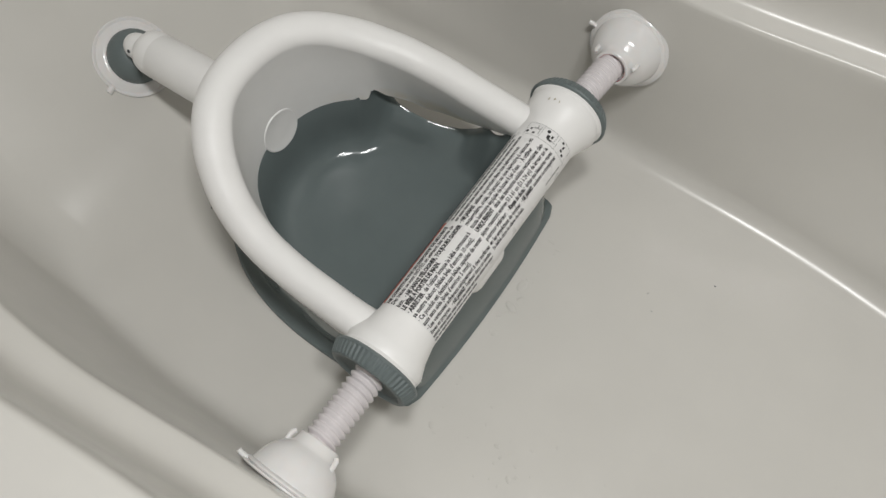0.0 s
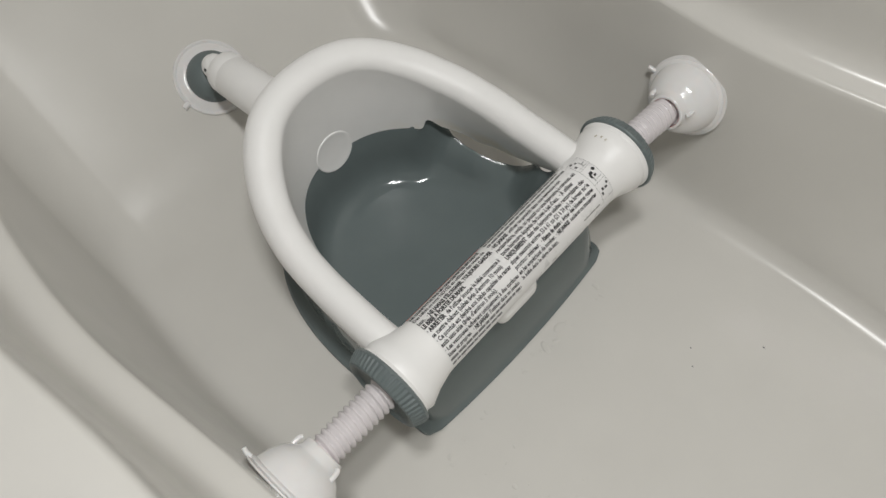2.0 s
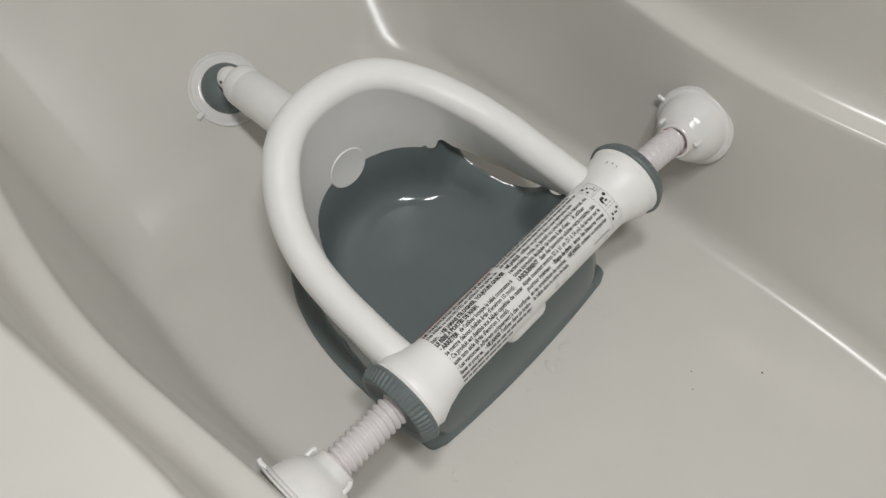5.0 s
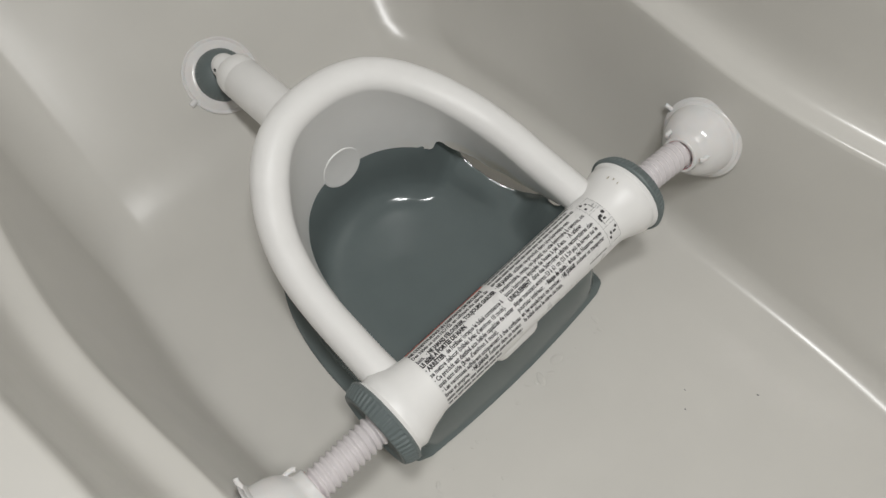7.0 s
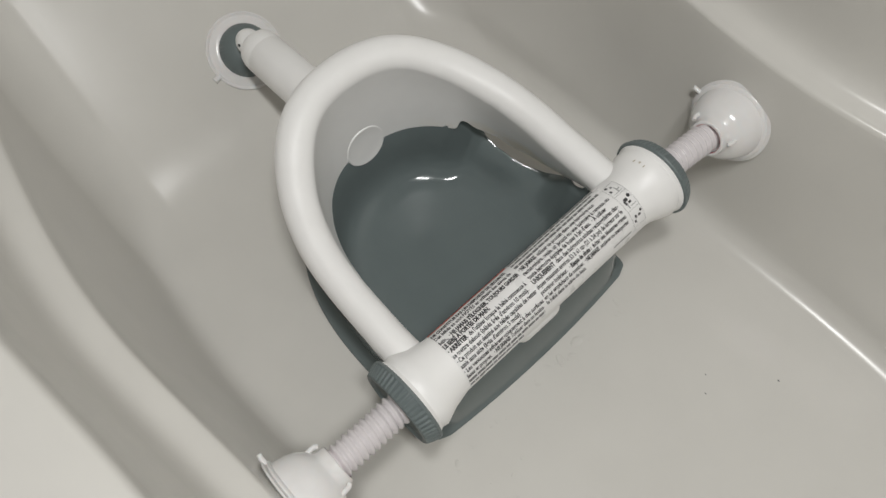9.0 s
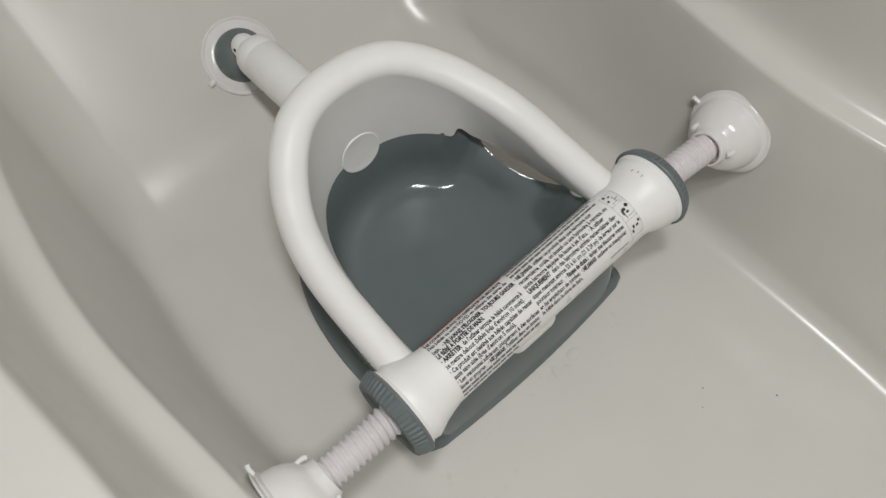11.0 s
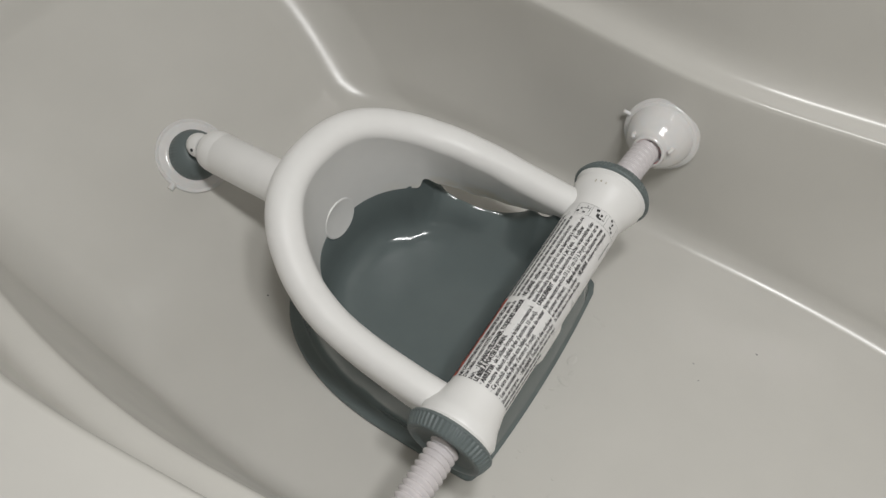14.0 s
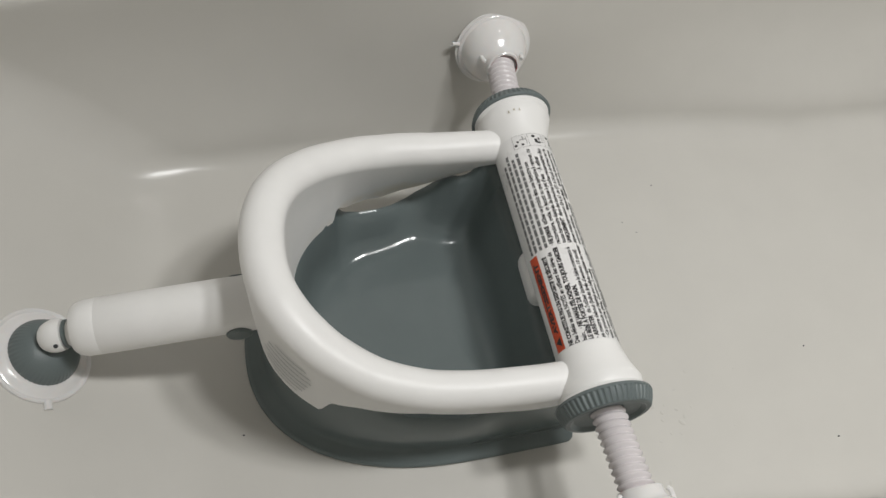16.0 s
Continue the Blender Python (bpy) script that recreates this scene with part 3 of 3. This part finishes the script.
def patch(name, y0, y1, p0, p1, lift, mat, parent, label="", ny=8, npn=24):
    bm = bmesh.new()
    rows = [[bar_point(y0 + (y1 - y0) * j / ny, R_BAR + lift, p0 + (p1 - p0) * i / npn) for j in range(ny + 1)] for i in range(npn + 1)]
    skin(bm, rows, False)
    return part(name, bm, mat, parent, label)


def bars(y0, y1, phi, height, mat, parent, gaps):
    """An unreadable line of print: a row of short bars."""
    rng = random.Random(int(1000 * phi) + int(1e4 * y0))
    bm, y = bmesh.new(), y0
    while y < y1:
        wide = rng.uniform(0.0035, 0.0085)
        end = min(y + wide, y1)
        h = math.degrees(height / R_BAR)
        rows = [[bar_point(y + (end - y) * j / 3, R_BAR + 0.0005, phi + h * i / 2) for j in range(4)] for i in range(3)]
        skin(bm, rows, False)
        y = end + gaps
    return part("text_line", bm, mat, parent)


def build_label():
    film = patch("warning_label", -0.1105, 0.101, -98, 82, 0.0003, STICKER, seat, "white wrap-around printed warning label", 10, 40)
    patch("orange_header", -0.1095, -0.0215, 57, 78, 0.0004, ORANGE, film, "orange-red warning header strip", 6, 6)
    letters("AVERTISSEMENT", -0.095, -0.028, 62.0, 0.0062, INK, film, True)
    # warning triangle
    bm = bmesh.new()
    tri = [bm.verts.new(bar_point(y, R_BAR + 0.0006, p)) for y, p in ((-0.1065, 61), (-0.0975, 61), (-0.102, 74))]
    bm.faces.new(tri)
    part("warning_triangle", bm, INK, film)
    near = (
        ("NE CONSTITUE PAS UN DISPOSITIF DE SÉCURITÉ", -0.1095, -0.027, 40.0, True),
        ("Des bébés se sont NOYÉS en utilisant des sièges de", -0.1095, -0.025, 28.5, False),
        ("bain.", -0.1095, -0.102, 15.5, False),
        ("· NE JAMAIS S'ÉLOIGNER, TOUJOURS GARDER", -0.099, -0.0215, 15.5, True),
        ("LE BÉBÉ À PORTÉE DE MAIN.", -0.1095, -0.060, 4.5, True),
        ("· ARRÊTER", -0.1095, -0.089, -6.5, True),
        ("de l'utiliser lorsque le bébé commence à", -0.087, -0.024, -6.5, False),
        ("se mettre debout (bébés âgés d'environ 10 mois).", -0.1095, -0.026, -17.5, False),
        ("· Ce produit est destiné aux bébés capables de rester", -0.1095, -0.0215, -28.5, False),
        ("assis sans aide (âgés d'environ 5 mois).", -0.1095, -0.044, -39, False),
        ("· Les ventouses adhèrent uniquement à des surfaces", -0.1095, -0.0215, -50, False),
        ("lisses et propres.", -0.1095, -0.083, -61, False),
        ("· NE JAMAIS", -0.080, -0.062, -61, True),
        ("l'utiliser dans un lavabo", -0.060, -0.024, -61, False),
    )
    far = (
        ("· NE JAMAIS", -0.0195, 0.0, 18.5, True),
        ("utiliser ce produit dans une baignoire non", 0.002, 0.070, 18.5, False),
        ("rectangulaire, ovale, un jacuzzi ou une baignoire à remous, ou", -0.0195, 0.083, 7, False),
        ("toute baignoire équipée de buses à jet d'eau.  · À utiliser", -0.0195, 0.074, -4, False),
        ("UNIQUEMENT", -0.0195, 0.006, -15, True),
        ("dans des baignoires adultes rectangulaires clas-", 0.008, 0.083, -15, False),
        ("siques mesurant environ 53 à 61 cm (21 à 24 po) de largeur sur le", -0.0195, 0.083, -26.5, False),
        ("pourtour intérieur.", -0.0195, 0.011, -38, False),
        ("· Risque de chute :", 0.014, 0.040, -38, True),
        ("éviter des blessures graves", 0.042, 0.083, -38, False),
        ("en les empêchant de tomber.", -0.0195, 0.027, -49.5, False),
        ("· NE JAMAIS", 0.029, 0.046, -49.5, True),
        ("soulever ou transporter", 0.048, 0.083, -49.5, False),
        ("le bébé dans le siège de bain.", -0.0195, 0.027, -61, False),
    )
    for text, y0, y1, phi, bold in near:
        letters(text, y0, y1, phi, 0.0053, INK, film, bold)
    for text, y0, y1, phi, bold in far:
        letters(text, y0, y1, phi, 0.0053, INK, film, bold)
    for phi, y1 in ((30.5, 0.082), (41.5, 0.079), (52.5, 0.084), (63.5, 0.076)):
        bars(-0.0195, y1, phi, 0.0027, MID_INK, film, 0.0009)
    for phi, y0, y1 in ((-72, -0.110, -0.024), (-83, -0.110, -0.05)):
        bars(y0, y1, phi, 0.0027, MID_INK, film, 0.0009)
    bars(0.060, 0.082, -72, 0.0016, PALE_INK, film, 0.0005)
    # picture panels at the far end: outlines, round dots and strokes
    for y in (0.0865, 0.1005):
        patch("panel_line", y, y + 0.0003, -70, 34, 0.0005, PALE_INK, film, "", 1, 24)
    for p in (33.5, 2, -34, -70):
        patch("panel_line", 0.0865, 0.1005, p, p + 0.7, 0.0005, PALE_INK, film, "", 4, 1)
    for y, p, r in ((0.090, 29, 0.0014), (0.0975, -9, 0.0017), (0.0985, -44, 0.0013)):
        bm = bmesh.new()
        bm.faces.new([bm.verts.new(bar_point(y + r * math.cos(a), R_BAR + 0.0006, p + math.degrees(r * math.sin(a) / R_BAR))) for a in [2 * math.pi * k / 14 for k in range(14)]])
        part("panel_dot", bm, INK, film)
    for y0, y1, p0, p1 in ((0.0925, 0.0945, 22, 26), (0.0885, 0.0905, 13, 18), (0.0905, 0.0945, -16, -10), (0.0895, 0.0915, -22, -13), (0.093, 0.096, -22, -18), (0.0905, 0.0925, -52, -46), (0.094, 0.097, -52, -48), (0.0885, 0.0905, -60, -54)):
        patch("panel_mark", y0, y1, p0, p1, 0.0006, INK, film, "", 2, 2)
    for y0, y1, p0, p1 in ((0.0895, 0.0985, 6, 7), (0.0945, 0.0955, 6, 20), (0.0955, 0.0985, 12, 14), (0.0925, 0.0995, -28, -27), (0.0905, 0.0915, -30, -22)):
        patch("panel_mark", y0, y1, p0, p1, 0.0006, PALE_INK, film, "", 2, 2)


build_label()


# worn pale marks on the bar's far flare
FADED = material("faded_tan_print", (0.55, 0.50, 0.40), 0.45, 0.3, 700)
for k, (y, p, wide, tall) in enumerate(((0.1226, 2, 0.0040, 2.0), (0.1232, 6, 0.0026, 1.6), (0.1226, 11, 0.0042, 1.8), (0.1244, 14, 0.0022, 2.6), (0.1228, 19, 0.0038, 1.6), (0.1228, 23, 0.0030, 2.2))):
    patch("worn_mark", y, y + wide, p - 2, p - 2 + tall, 0.0058 + 0.0019 * (k % 2), FADED, bar, "", 2, 3)


# ---- water left on the tub's floor ----
def build_water():
    rng = random.Random(5)
    bm = bmesh.new()
    spots = [(0.024, 0.010, 0.006), (0.021, 0.036, 0.005), (0.088, -0.114, 0.003), (0.113, -0.134, 0.0025)]
    spots += [(0.019 + rng.uniform(0, 0.012) + 0.05 * max(0, -y - 0.06), y, rng.uniform(0.0008, 0.0028)) for y in [rng.uniform(-0.14, 0.11) for _ in range(20)]]
    spots += [(rng.gauss(0.09, 0.035), rng.gauss(-0.115, 0.03), rng.uniform(0.0006, 0.0020)) for _ in range(24)]
    for x, y, r in spots:
        m = Matrix.Translation((x, y, 0.0003)) @ Matrix.Rotation(rng.uniform(0, 3), 4, "Z") @ Matrix.Diagonal((rng.uniform(0.6, 1), rng.uniform(1, 1.8), 0.10, 1))
        bmesh.ops.create_icosphere(bm, subdivisions=2, radius=r, matrix=m)
    tagged(finish(bm, "water_drops", WATER, angle=80), "small clear water drops on the tub floor", "water", "", "stuff")


build_water()


# ---- specks on the tub's floor ----
def build_specks():
    bm = bmesh.new()
    for x, y, a in ((0.276, -0.077, 0.0011), (-0.302, -0.075, 0.0010), (0.142, 0.085, 0.0008), (0.268, -0.175, 0.0011), (0.182, 0.145, 0.0010), (0.13, 0.10, 0.0007)):
        bmesh.ops.create_icosphere(bm, subdivisions=1, radius=a, matrix=Matrix.Translation((x, y, 0.0004)) @ Matrix.Diagonal((1.3, 0.8, 0.4, 1)))
    tagged(finish(bm, "dirt_specks", DARK), "tiny dark dirt specks on the tub floor", "dirt", "", "stuff")


build_specks()
